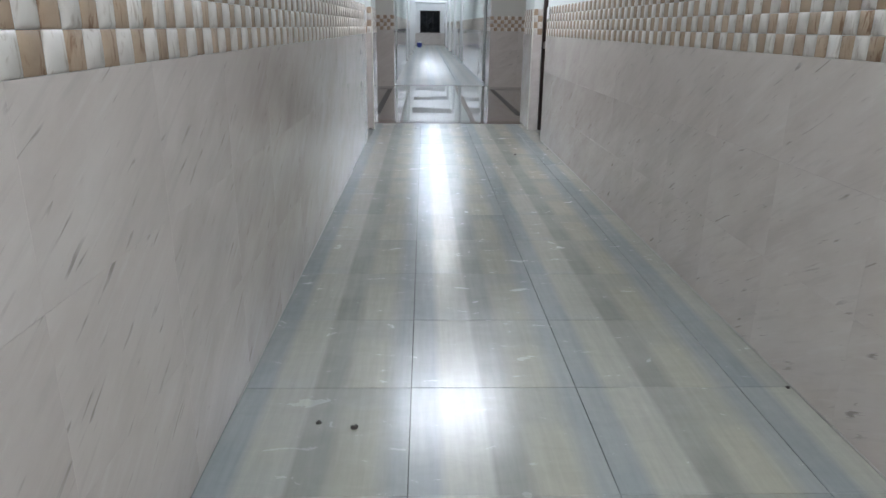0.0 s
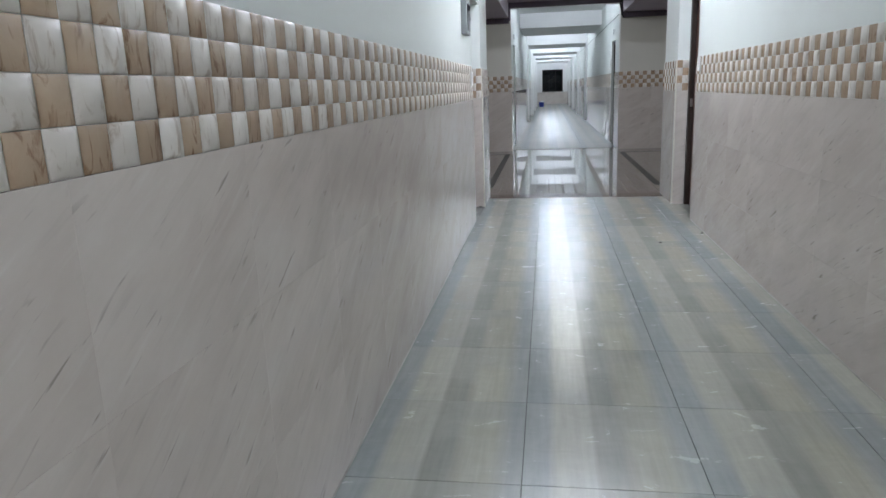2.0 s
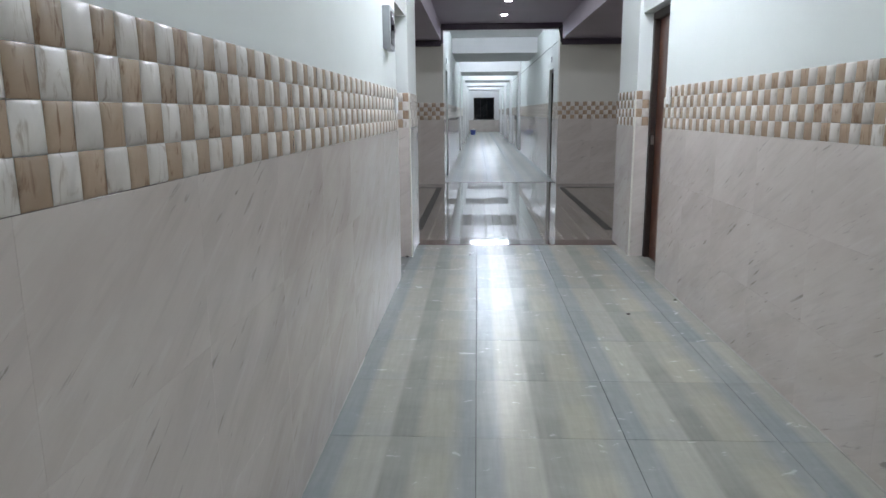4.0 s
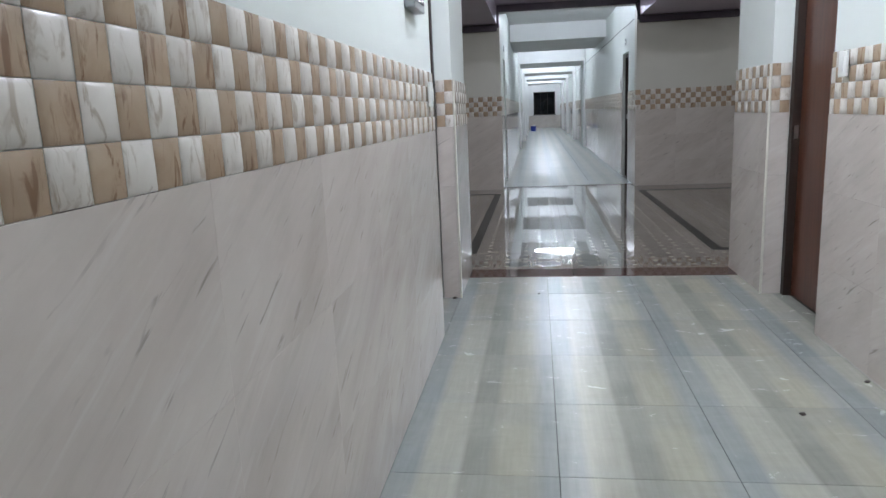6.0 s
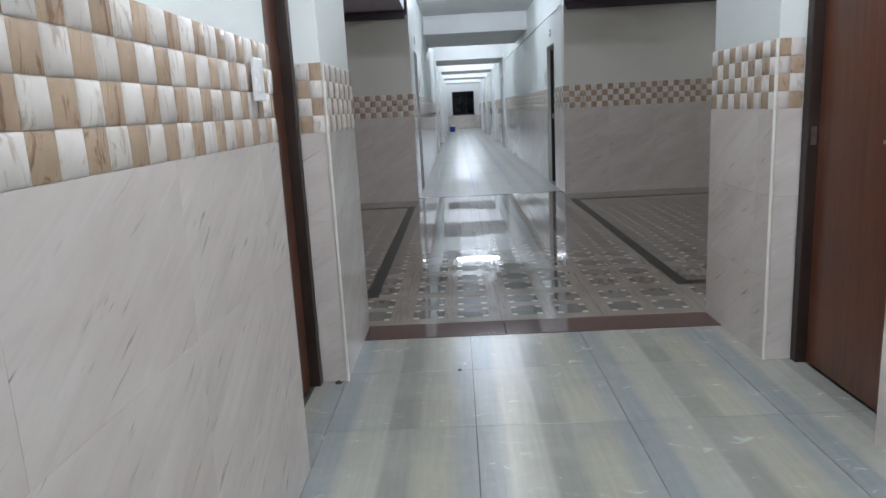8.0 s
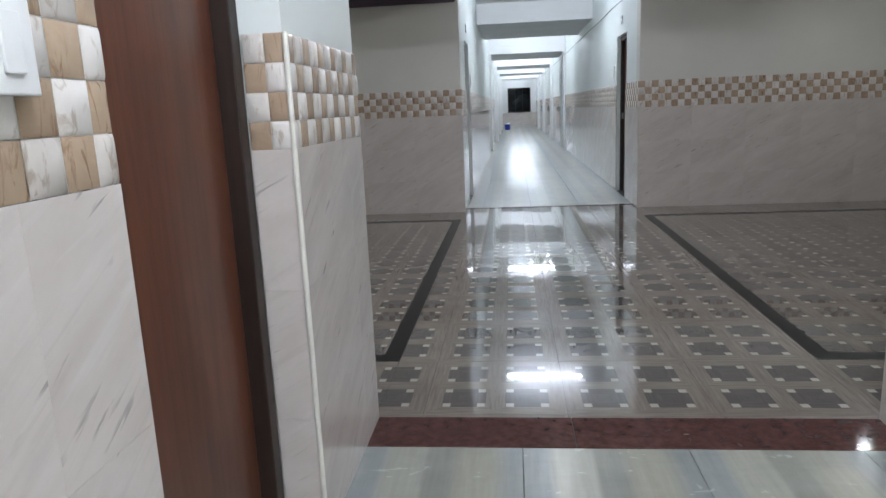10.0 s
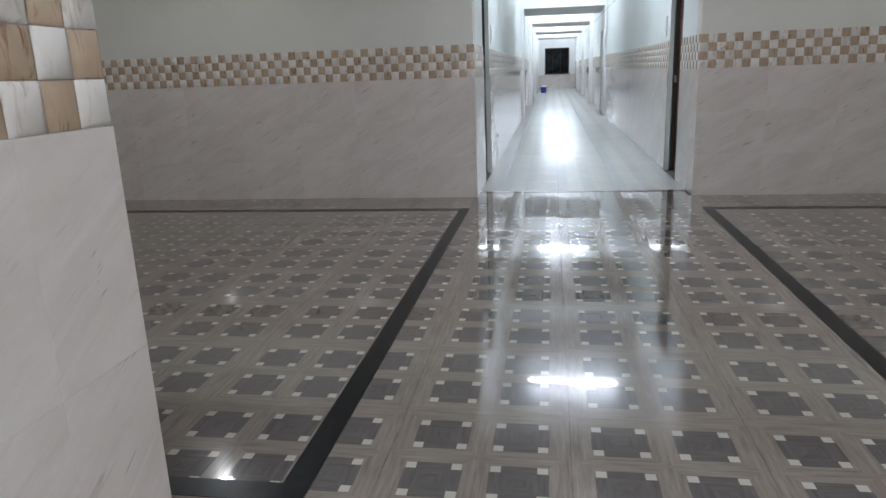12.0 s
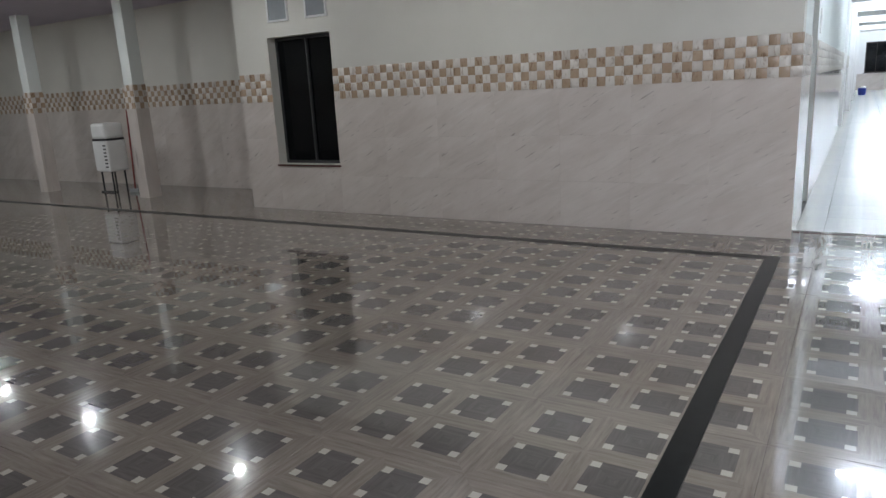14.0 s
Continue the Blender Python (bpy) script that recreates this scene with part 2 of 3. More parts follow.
M_SPOT = glow("spot_glow", (0.90, 0.94, 0.985), SPOT)


# ---- mesh helpers ----
def box(bm, x0, x1, y0, y1, z0, z1, bevel=0.0):
    vs = [bm.verts.new((x, y, z)) for x in (x0, x1) for y in (y0, y1) for z in (z0, z1)]
    fs = [bm.faces.new([vs[i] for i in f]) for f in
          ((0, 1, 3, 2), (4, 6, 7, 5), (0, 4, 5, 1), (2, 3, 7, 6), (0, 2, 6, 4), (1, 5, 7, 3))]
    if bevel:
        bmesh.ops.bevel(bm, geom=list({e for f in fs for e in f.edges}), offset=bevel, segments=2, affect="EDGES", profile=0.6)


def boxes(*rows, bevel=0.0):
    bm = bmesh.new()
    for r in rows:
        box(bm, *r, bevel=bevel)
    return bm


def rod(bm, a, b, r, sides=12):
    a, b = Vector(a), Vector(b)
    m = Matrix.Translation((a + b) / 2) @ (b - a).to_track_quat("Z", "Y").to_matrix().to_4x4()
    bmesh.ops.create_cone(bm, cap_ends=True, segments=sides, radius1=r, radius2=r, depth=(b - a).length, matrix=m)


def rods(*rows):
    bm = bmesh.new()
    for a, b, r in rows:
        rod(bm, a, b, r)
    return bm


def mesh_of(bm, name, material, smooth=False):
    bmesh.ops.recalc_face_normals(bm, faces=bm.faces)
    me = bpy.data.meshes.new(name)
    bm.to_mesh(me)
    bm.free()
    me.materials.append(material)
    for p in me.polygons:
        p.use_smooth = smooth
    return me


def part(name, bm, material, parent=None, label="", smooth=False):
    ob = new(name, mesh_of(bm, name, material, smooth))
    if parent is not None:
        ob.parent = parent
    if label:
        tagged(ob, label)
    return ob


def empty(name, label, category, group="", kind="", at=(0, 0, 0)):
    ob = new(name)
    ob.location = at
    return tagged(ob, label, category, group, kind)


def structure(name, bm, material, label, category):
    return tagged(part(name, bm, material), label, category, kind="structure")


# ---- structure ----
T = 0.22
DOOR_L, DOOR_R = (-1.38, -0.57), (-1.345, -0.517)
DOOR_TOP = 2.10
FDOORS = [(6.80, 7.58), (18.1, 18.9), (29.9, 30.8)]
SKIN = 0.010                  # how far the tiles stand off the plaster


def long_wall(name, side, face, y0, y1, doors, label):
    """A wall along y whose inner plaster face is at x = face; side is -1 for a wall that thickens to -x."""
    a, b = sorted((face, face + side * T))
    rows, y = [], y0
    for d0, d1 in doors:
        rows += [(a, b, y, d0, -0.05, CEIL + 0.1), (a, b, d0, d1, DOOR_TOP, CEIL + 0.1)]
        y = d1
    if y1 - y > 0.01:
        rows.append((a, b, y, y1, -0.05, CEIL + 0.1))
    return structure(name, boxes(*rows), M_PAINT, label, "wall")


W_NL = long_wall("wall_corridor_west", -1, XL - SKIN, Y0, DOOR_L[1], [(DOOR_L[0], DOOR_L[1] - 0.0005)], "mint-white plastered corridor wall above glossy marble dado")
W_NR = long_wall("wall_corridor_east", 1, XR + SKIN, Y0, DOOR_R[1], [(DOOR_R[0], DOOR_R[1] - 0.0005)], "mint-white plastered corridor wall above glossy marble dado")
W_PL = structure("wall_pilaster_west", boxes((PL - SKIN - 0.26, PL - SKIN, DOOR_L[1] + SKIN, YH - SKIN, -0.05, 3.0)), M_PAINT, "white plastered wall end between door and hall", "wall")
W_PR = structure("wall_pilaster_east", boxes((PR + SKIN, PR + SKIN + 0.26, DOOR_R[1] + SKIN, YH - SKIN, -0.05, 3.0)), M_PAINT, "white plastered wall end between door and hall", "wall")
W_HNL = structure("wall_hall_near_west", boxes((HL, PL - SKIN - 0.262, -0.09, YH - SKIN, -0.05, 3.0)), M_HALLPAINT, "cream plastered hall wall", "wall")
W_HNR = structure("wall_hall_near_east", boxes((PR + SKIN + 0.262, HR, -0.09, YH - SKIN, -0.05, 3.0)), M_HALLPAINT, "cream plastered hall wall", "wall")
WIN = (-5.635, -4.786, 0.497, 1.818)
WE = -6.10
W_HF = structure("wall_hall_far_west", boxes(
    (WE, WIN[0], YF + SKIN, YF + T, -0.05, 3.0), (WIN[1], FL - SKIN, YF + SKIN, YF + T, -0.05, 3.0),
    (WIN[0], WIN[1], YF + SKIN, YF + T, -0.05, WIN[2]), (WIN[0], WIN[1], YF + SKIN, YF + T, WIN[3], 3.0)),
    M_HALLPAINT, "cream plastered hall wall with a dark window", "wall")
W_HFR = structure("wall_hall_far_east", boxes((FR + SKIN, HR, YF + SKIN, YF + T, -0.05, 3.0)), M_HALLPAINT, "cream plastered hall wall above marble dado", "wall")
ALC = 7.0
W_ALC = structure("wall_alcove", boxes((HL, WE, ALC + SKIN, ALC + T, -0.05, 3.0), (WE + SKIN, WE + T, YF + T + 0.002, ALC + T, -0.05, 3.0)), M_HALLPAINT, "shaded plastered back wall of the alcove", "wall")
structure("wall_hall_ends", boxes((HL - T, HL - 0.002, -0.1, ALC + T, -0.05, 3.0), (HR + 0.002, HR + T, -0.1, YF + T, -0.05, 3.0)), M_PAINT, "plain plastered end walls of the hall", "wall")
W_FL = long_wall("wall_far_west", -1, FL - SKIN, YF + T + 0.002, YE, FDOORS, "white plastered wall of the far corridor")
W_FR = long_wall("wall_far_east", 1, FR + SKIN, YF + T + 0.002, YE, FDOORS, "white plastered wall of the far corridor")
EWX, EWZ = (-0.24, 1.13), (0.82, 2.25)
W_END = structure("wall_end", boxes(
    (FL - 0.3, EWX[0], YE, YE + T, -0.05, 3.0), (EWX[1], FR + 0.3, YE, YE + T, -0.05, 3.0),
    (EWX[0], EWX[1], YE, YE + T, -0.05, EWZ[0]), (EWX[0], EWX[1], YE, YE + T, EWZ[1], 3.0)), M_WHITE, "white end wall with a dark window", "wall")
structure("wall_behind", boxes((XL - 0.3, XR + 0.3, Y0 - T, Y0 - 0.002, -0.05, 3.0)), M_PAINT, "plain plastered wall closing the corridor", "wall")
structure("ceiling_corridor", boxes((XL - 0.3, XR + 0.3, Y0 - T, -0.092, CEIL + 0.102, CEIL + 0.25)), M_WHITE, "white painted corridor ceiling", "ceiling")
structure("ceiling_far", boxes((FL - 0.3, FR + 0.3, YF + T + 0.004, YE + T, CEIL, CEIL + 0.2)), M_WHITE, "white painted ceiling of the far corridor", "ceiling")
# hall ceiling: low sides, raised strip on the corridor's line
HC, HCR = 2.54, 2.81
structure("ceiling_hall", boxes(
    (HL - T, FL - 0.05, -0.09, YF + SKIN - 0.002, HC, HC + 0.1), (FR + 0.05, HR + T, -0.09, YF + SKIN - 0.002, HC, HC + 0.1),
    (HL - T, WE, YF + SKIN, ALC + T, HC, HC + 0.1),
    (FL - 0.048, FR + 0.048, -0.09, YF + T, HCR, HCR + 0.1)), M_LILAC, "lilac painted hall ceiling with a raised middle strip", "ceiling")
structure("trim_strip_sides", boxes((FL - 0.05, FL - 0.044, -0.08, YF, HC - 0.006, HCR - 0.001), (FR + 0.044, FR + 0.05, -0.08, YF, HC - 0.006, HCR - 0.001)),
          M_LILAC, "lilac fascia along the raised ceiling strip", "trim")
# dark plum cornice on the far wall, stepping up over the corridor mouth
cor = boxes((WE, FL - 0.04, YF - 0.06, YF + 0.005, HC - 0.105, HC - 0.008, ), (FR + 0.04, HR, YF - 0.06, YF + 0.005, HC - 0.105, HC - 0.008),
            (FL - 0.04, FR + 0.04, YF - 0.06, YF + 0.005, HCR - 0.105, HCR - 0.002), bevel=0.012)
rod(cor, (FL - 0.035, YF - 0.03, HC - 0.06), (FL - 0.035, YF - 0.03, HCR - 0.05), 0.03)
rod(cor, (FR + 0.035, YF - 0.03, HC - 0.06), (FR + 0.035, YF - 0.03, HCR - 0.05), 0.03)
structure("trim_cornice", cor, M_DARKTRIM, "dark plum cornice under the hall ceiling", "trim")
structure("wall_over_far_mouth", boxes((FL - SKIN, FR + SKIN, YF + SKIN, YF + T, HCR - 0.1, HCR - 0.003)), M_WHITE, "white lintel over the far corridor mouth", "wall")

# slabs under the tiles
FLOOR_N = structure("floor_corridor", boxes((XL - 0.25, XR + 0.25, Y0, -0.001, -0.08, -0.006)), M_GROUT, "grey-green patchwork tile floor of the corridor", "floor")
FLOOR_H = structure("floor_hall", boxes((HL, HR, 0.0, ALC, -0.08, -0.006)), M_GROUT, "polished patterned tile floor of the hall", "floor")
FLOOR_F = structure("floor_far_corridor", boxes((FL - 0.25, FR + 0.25, ALC + 0.0, YE, -0.08, -0.006), (FL - 0.25, FR + 0.25, YS + 0.08, ALC - 0.001, -0.005, -0.004)), M_GROUT, "tile floor of the far corridor, paled with painted glare", "floor")

# thresholds
th = boxes((PL + 0.001, 0.198, 0.001, 0.248, -0.02, 0.003), (0.202, PR - 0.001, 0.001, 0.248, -0.02, 0.003), bevel=0.002)
structure("threshold_near", th, M_SILL, "polished dark brown granite threshold", "threshold")
th = boxes((FL, FR, YS + 0.001, YS + 0.075, -0.02, 0.003), bevel=0.002)
structure("threshold_far", th, M_SILL, "polished dark brown granite threshold", "threshold")

# black granite border lines in the hall floor
BW = 0.092
BN, BF = 0.887, 5.30
BL, BR = -0.609, 1.412
structure("border_west", boxes((BL - BW, BL, BN, BF, -0.01, 0.0015), (HL, BL - BW, BN, BN + BW, -0.01, 0.0015), (HL, BL - BW, BF - BW, BF, -0.01, 0.0015)),
          M_BLACK, "black granite border line set in the hall floor", "floor border")
structure("border_east", boxes((BR, BR + BW, BN, BF, -0.01, 0.0015), (BR + BW, HR, BN, BN + BW, -0.01, 0.0015), (BR + BW, HR, BF - BW, BF, -0.01, 0.0015)),
          M_BLACK, "black granite border line set in the hall floor", "floor border")

# beams and piers of the far corridor
for i, (y, y2, low) in enumerate(((10.5, 13.4, 2.69), (17.0, 19.6, 2.62), (22.4, 24.6, 2.58), (28.3, 30.3, 2.58), (34.2, 36.0, 2.58))):
    rows = [(FL - SKIN, FR + SKIN, y, y2, low, CEIL)]
    if y > 16:
        out = 0.10 if y > 20 else 0.045
        rows += [(FL - SKIN, FL + out, y, y + 0.4, 0, low), (FR - out, FR + SKIN, y, y + 0.4, 0, low)]
    structure("beam_%d" % (i + 1), boxes(*rows, bevel=0.01), M_WHITE, "white painted concrete beam across the corridor", "beam")


# ---- doors ----
def door(name, side, face, y0, y1, label, latch, back=0.131):
    """A flush door set back in its opening; side -1 opens towards -x."""
    d = empty(name, label, "door", kind="structure", at=(face, y0, 0))

    shift = back - 0.131

    def bx(x0, x1, a, b, z0, z1):
        x0, x1 = sorted(((x0 + shift) * side, (x1 + shift) * side))
        return (x0, x1, a, b, z0, z1)
    w = y1 - y0
    f = boxes(bx(0.131, 0.255, 0.001, 0.055, 0, DOOR_TOP - 0.001), bx(0.131, 0.255, w - 0.055, w - 0.001, 0, DOOR_TOP - 0.001),
              bx(0.131, 0.255, 0.055, w - 0.055, DOOR_TOP - 0.06, DOOR_TOP - 0.001), bevel=0.004)
    part("door_frame", f, M_FRAME, d, "dark stained door frame")
    leaf = part("leaf", boxes(bx(0.178, 0.216, 0.057, w - 0.057, 0.008, DOOR_TOP - 0.062), bevel=0.003), M_DOOR, d)
    if latch:
        part("handle_plate", boxes(bx(0.173, 0.1778, 0.10, 0.14, 0.92, 1.12), bevel=0.002), M_STEEL, leaf, "steel handle plate")
        part("door_handle", rods((((0.173 + shift) * side, 0.12, 1.04), ((0.131 + shift) * side, 0.12, 1.04), 0.009), (((0.134 + shift) * side, 0.115, 1.04), ((0.134 + shift) * side, 0.23, 1.04), 0.008)), M_STEEL, leaf, "steel lever handle", True)
        part("strike_plate", boxes(bx(0.145, 0.17, w - 0.0565, w - 0.0552, 1.0, 1.08)), M_STEEL, d, "small steel catch")
    # the dark room side closes the opening
    part("backing", boxes(bx(0.257, 0.28, -0.03, w + 0.03, 0, DOOR_TOP + 0.03)), M_FRAME, d)
    return d


door("door_1", -1, XL - SKIN, *DOOR_L, "closed brown wooden door in a dark frame", False, 0.10)
door("door_2", 1, XR + SKIN, *DOOR_R, "closed reddish-brown wooden door with steel handle", True, 0.085)
for i, (a, b) in enumerate(FDOORS):
    door("door_%d" % (3 + 2 * i), -1, FL - SKIN, a, b, "closed dark brown door in the far corridor", i == 0, 0.045)
    door("door_%d" % (4 + 2 * i), 1, FR + SKIN, a, b, "closed dark brown door in the far corridor", i == 0, 0.045)

# ---- windows ----
w1 = empty("window_1", "dark glazed window set in the hall wall", "window", kind="structure", at=(WIN[0], YF, WIN[2]))
ww, wh = WIN[1] - WIN[0], WIN[3] - WIN[2]
part("pane", boxes((0.03, ww / 2 - 0.012, 0.13, 0.136, 0.03, wh - 0.03)), M_GLASS, w1, "black glass pane")
part("pane", boxes((ww / 2 + 0.012, ww - 0.03, 0.15, 0.156, 0.03, wh - 0.03)), M_GLASS, w1, "black glass pane")
part("window_frame", boxes((0, 0.03, 0.12, 0.17, 0, wh), (ww - 0.03, ww, 0.12, 0.17, 0, wh), (0.03, ww - 0.03, 0.12, 0.17, 0, 0.03), (0.03, ww - 0.03, 0.12, 0.17, wh - 0.03, wh),
     (ww / 2 - 0.012, ww / 2 + 0.012, 0.125, 0.165, 0.03, wh - 0.03), bevel=0.003), M_CABLE, w1, "black metal frame")
part("window_sill", boxes((-0.015, ww + 0.015, -0.012, 0.119, -0.022, -0.002), bevel=0.003), M_SILL, w1, "thin dark stone sill")
part("backing", boxes((0.0, ww, 0.19, 0.2, 0, wh)), M_CABLE, w1)
w2 = empty("window_2", "dark sliding window in the end wall", "window", kind="structure", at=(EWX[0], YE, EWZ[0]))
ww, wh = EWX[1] - EWX[0], EWZ[1] - EWZ[0]
for k in range(3):
    part("pane", boxes((0.04 + k * (ww - 0.08) / 3, 0.02 + (k + 1) * (ww - 0.08) / 3, 0.1 + 0.01 * k, 0.105 + 0.01 * k, 0.04, wh - 0.04)), M_GLASS, w2)
part("window_frame", boxes((0, 0.04, 0.08, 0.14, 0, wh), (ww - 0.04, ww, 0.08, 0.14, 0, wh), (0.04, ww - 0.04, 0.08, 0.14, 0, 0.04), (0.04, ww - 0.04, 0.08, 0.14, wh - 0.04, wh), bevel=0.004), M_FRAME, w2)
part("window_sill", boxes((-0.05, ww + 0.05, -0.03, 0.079, -0.03, -0.002), bevel=0.004), M_FRAME, w2)
part("backing", boxes((0, ww, 0.2, 0.21, 0, wh)), M_FRAME, w2)


# ---- lamps ----
def tube_light(x, y, z, group, lit=None):
    d = empty("tube_light", "white batten fixture with a lit fluorescent tube", "lamp", group, at=(x, y, z))
    part("batten", boxes((-0.61, 0.61, -0.03, 0.03, 0.02, 0.06), (-0.61, -0.58, -0.02, 0.02, -0.02, 0.02), (0.58, 0.61, -0.02, 0.02, -0.02, 0.02), bevel=0.003), M_PLASTIC, d)
    part("tube", rods(((-0.578, 0, 0), (0.578, 0, 0), 0.014)), lit or M_TUBE, d, "glowing white tube", True)
    return d


NEAR_TOP = CEIL + 0.102 - 0.06
for y in (-9.9, -2.1):
    tube_light(0.38, y, NEAR_TOP, "corridor tube lights")
for y in (8.0, 15.4, 21.2, 27.0, 33.0, 37.8):
    tube_light(0.42, y, CEIL - 0.06, "far corridor tube lights", M_TUBE_FAR)


def downlight(x, y, z):
    d = empty("downlight", "round white recessed ceiling spot, lit", "lamp", "hall downlights", at=(x, y, z))
    bm = bmesh.new()
    bmesh.ops.create_cone(bm, cap_ends=False, segments=24, radius1=0.05, radius2=0.062, depth=0.014, matrix=Matrix.Translation((0, 0, -0.008)))
    bmesh.ops.create_cone(bm, cap_ends=True, segments=24, radius1=0.06, radius2=0.06, depth=0.004, matrix=Matrix.Translation((0, 0, -0.003)))
    part("rim", bm, M_PLASTIC, d, "white rim")
    bm = bmesh.new()
    bmesh.ops.create_cone(bm, cap_ends=True, segments=24, radius1=0.046, radius2=0.046, depth=0.004, matrix=Matrix.Translation((0, 0, -0.009)))
    part("reflector", bm, M_STEEL, d)
    for sx, sy in ((-0.022, -0.02), (0.022, -0.02), (-0.022, 0.02), (0.022, 0.02)):
        bm = bmesh.new()
        bmesh.ops.create_cone(bm, cap_ends=True, segments=12, radius1=0.015, radius2=0.015, depth=0.006, matrix=Matrix.Translation((sx, sy, -0.0145)))
        part("led", bm, M_SPOT, d, "glowing white diode")


for y in (1.9, 3.3, 4.7):
    downlight(0.43, y, HCR)
for x in (-12.1, -10.06, -8.1, -5.47, -3.0, 3.6, 6.2):
    downlight(x, 4.65, HC)
    downlight(x, 1.75, HC)

# ---- alcove columns ----
for x0, x1 in ((-8.38, -8.20), (-10.76, -10.58)):
    c = empty("column", "square tiled column with a check band", "column", "alcove columns", at=(x0, YF + 0.16, 0))
    w = x1 - x0
    part("shaft", boxes((0, w, 0, w, 0, HC - 0.002), bevel=0.008), M_PAINT, c)
    part("marble_casing", boxes((-0.008, w + 0.008, -0.008, w + 0.008, 0, DADO), bevel=0.003), M_MARBLE, c, "pale marble tile casing")
    for s in range(4):
        for k in range(3):
            z0 = DADO + s * CHK_H
            a, b = k * w / 3 + 0.001, (k + 1) * w / 3 - 0.001
            part("tile", boxes((a, b, -0.012, 0.0005, z0 + 0.001, z0 + CHK_H - 0.001), bevel=0.002), M_CREAM if (s + k) % 2 else M_BROWN, c)
            part("tile", boxes((w - 0.0005, w + 0.012, a, b, z0 + 0.001, z0 + CHK_H - 0.001), bevel=0.002), M_BROWN if (s + k) % 2 else M_CREAM, c)


# ---- small things ----
def switch_plate(x, y, z, side, label="white plastic light switch on the check band", w=0.085, h=0.12):
    d = empty("light_switch", label, "switch", at=(x, y, z))
    a, b = sorted((0.0, -side * 0.012))
    part("plate", boxes((a, b, -w / 2, w / 2, -h / 2, h / 2), bevel=0.003), M_PLASTIC, d)
    a, b = sorted((-side * 0.0121, -side * 0.017))
    part("rocker", boxes((a, b, -w / 5, w / 5, -h / 3.4, h / 3.4), bevel=0.002), M_PLASTIC, d)


switch_plate(XL + 0.011, -1.60, 1.345, -1)
switch_plate(XR - 0.011, -1.52, 1.395, 1)
switch_plate(FL - SKIN, 7.85, 1.63, -1, "upright white switch board on the wall", 0.12, 0.22)
switch_plate(FR + SKIN, 7.85, 1.63, 1, "upright white switch board on the wall", 0.12, 0.22)

mb = empty("meter_box", "small grey wall box with a glass front", "wall box", at=(XL - SKIN, -2.07, 1.70))
part("case", boxes((0, 0.05, 0, 0.25, 0, 0.27), bevel=0.006), M_GREYBOX, mb)
part("glass_front", boxes((0.0505, 0.054, 0.03, 0.22, 0.03, 0.24), bevel=0.001), M_GLASS, mb, "dark glass front")
part("latch", boxes((0.0505, 0.06, 0.226, 0.244, 0.12, 0.15), bevel=0.002), M_STEEL, mb)


def sign_plate(x, y, z, side):
    a, b = sorted((0.0, -side * 0.008))
    d = empty("number_plate", "small grey number plate above a door", "sign", "door plates", at=(x, y, z))
    part("plate", boxes((a, b, -0.07, 0.07, -0.05, 0.05), bevel=0.002), M_GREYBOX, d)
    a, b = sorted((-side * 0.0081, -side * 0.009))
    part("bar", boxes((a, b, -0.04, 0.04, -0.012, 0.012)), M_PLASTIC, d, "pale line of unreadable writing")


sign_plate(XL - SKIN, -0.93, 2.28, -1)
sign_plate(XR + SKIN, -0.92, 2.28, 1)
sign_plate(FL - SKIN, 7.19, 2.28, -1)
sign_plate(FR + SKIN, 7.19, 2.28, 1)

# two glass ventilators above the hall window
for x0, x1 in ((-5.585, -5.30), (-5.07, -4.79)):
    d = empty("ventilator", "small square glass ventilator in a white frame", "ventilator", "window ventilators", at=(x0, YF + SKIN, 1.965))
    w = x1 - x0
    part("frame", boxes((0, 0.02, -0.02, 0, 0, 0.34), (w - 0.02, w, -0.02, 0, 0, 0.34), (0.02, w - 0.02, -0.02, 0, 0, 0.02), (0.02, w - 0.02, -0.02, 0, 0.32, 0.34), bevel=0.002), M_WHITE, d)
    part("pane", boxes((0.021, w - 0.021, -0.012, -0.006, 0.021, 0.319)), M_PANE, d, "shiny grey glass pane")

# cable along the far corridor wall
cu = bmesh.new()
prev = None
for k in range(31):
    y = YF + 0.24 + k * 0.85
    p = (FR - 0.006, y, 2.52 - 0.008 * math.sin(k * 1.9))
    if prev:
        rod(cu, prev, p, 0.005, 6)
    prev = p
tagged(part("wall_cable", cu, M_CABLE), "thin dark cable sagging along the corridor wall", "cable")
cu = rods(((FR + 0.04, YF - 0.07, HCR - 0.06), (FR - 0.02, YF - 0.07, HCR - 0.1), 0.012), ((FR - 0.02, YF - 0.07, HCR - 0.1), (FR + 0.05, YF - 0.07, HC - 0.11), 0.012))
tagged(part("cable_loop", cu, M_CABLE), "loop of dark cable at the ceiling step", "cable")

# blue bucket near the far window
bk = empty("bucket", "small blue plastic bucket with a rag on the floor", "bucket", at=(-0.25, 33.9, 0.002))
bm = bmesh.new()
bmesh.ops.create_cone(bm, cap_ends=True, segments=24, radius1=0.13, radius2=0.16, depth=0.28, matrix=Matrix.Translation((0, 0, 0.14)))
part("pail", bm, M_BLUE, bk)
bm = bmesh.new()
bmesh.ops.create_icosphere(bm, subdivisions=2, radius=0.11, matrix=Matrix.Translation((0.03, 0, 0.3)) @ Matrix.Diagonal((1, 1, 0.5, 1)))
part("rag", bm, M_PLASTIC, bk, "pale rag", True)

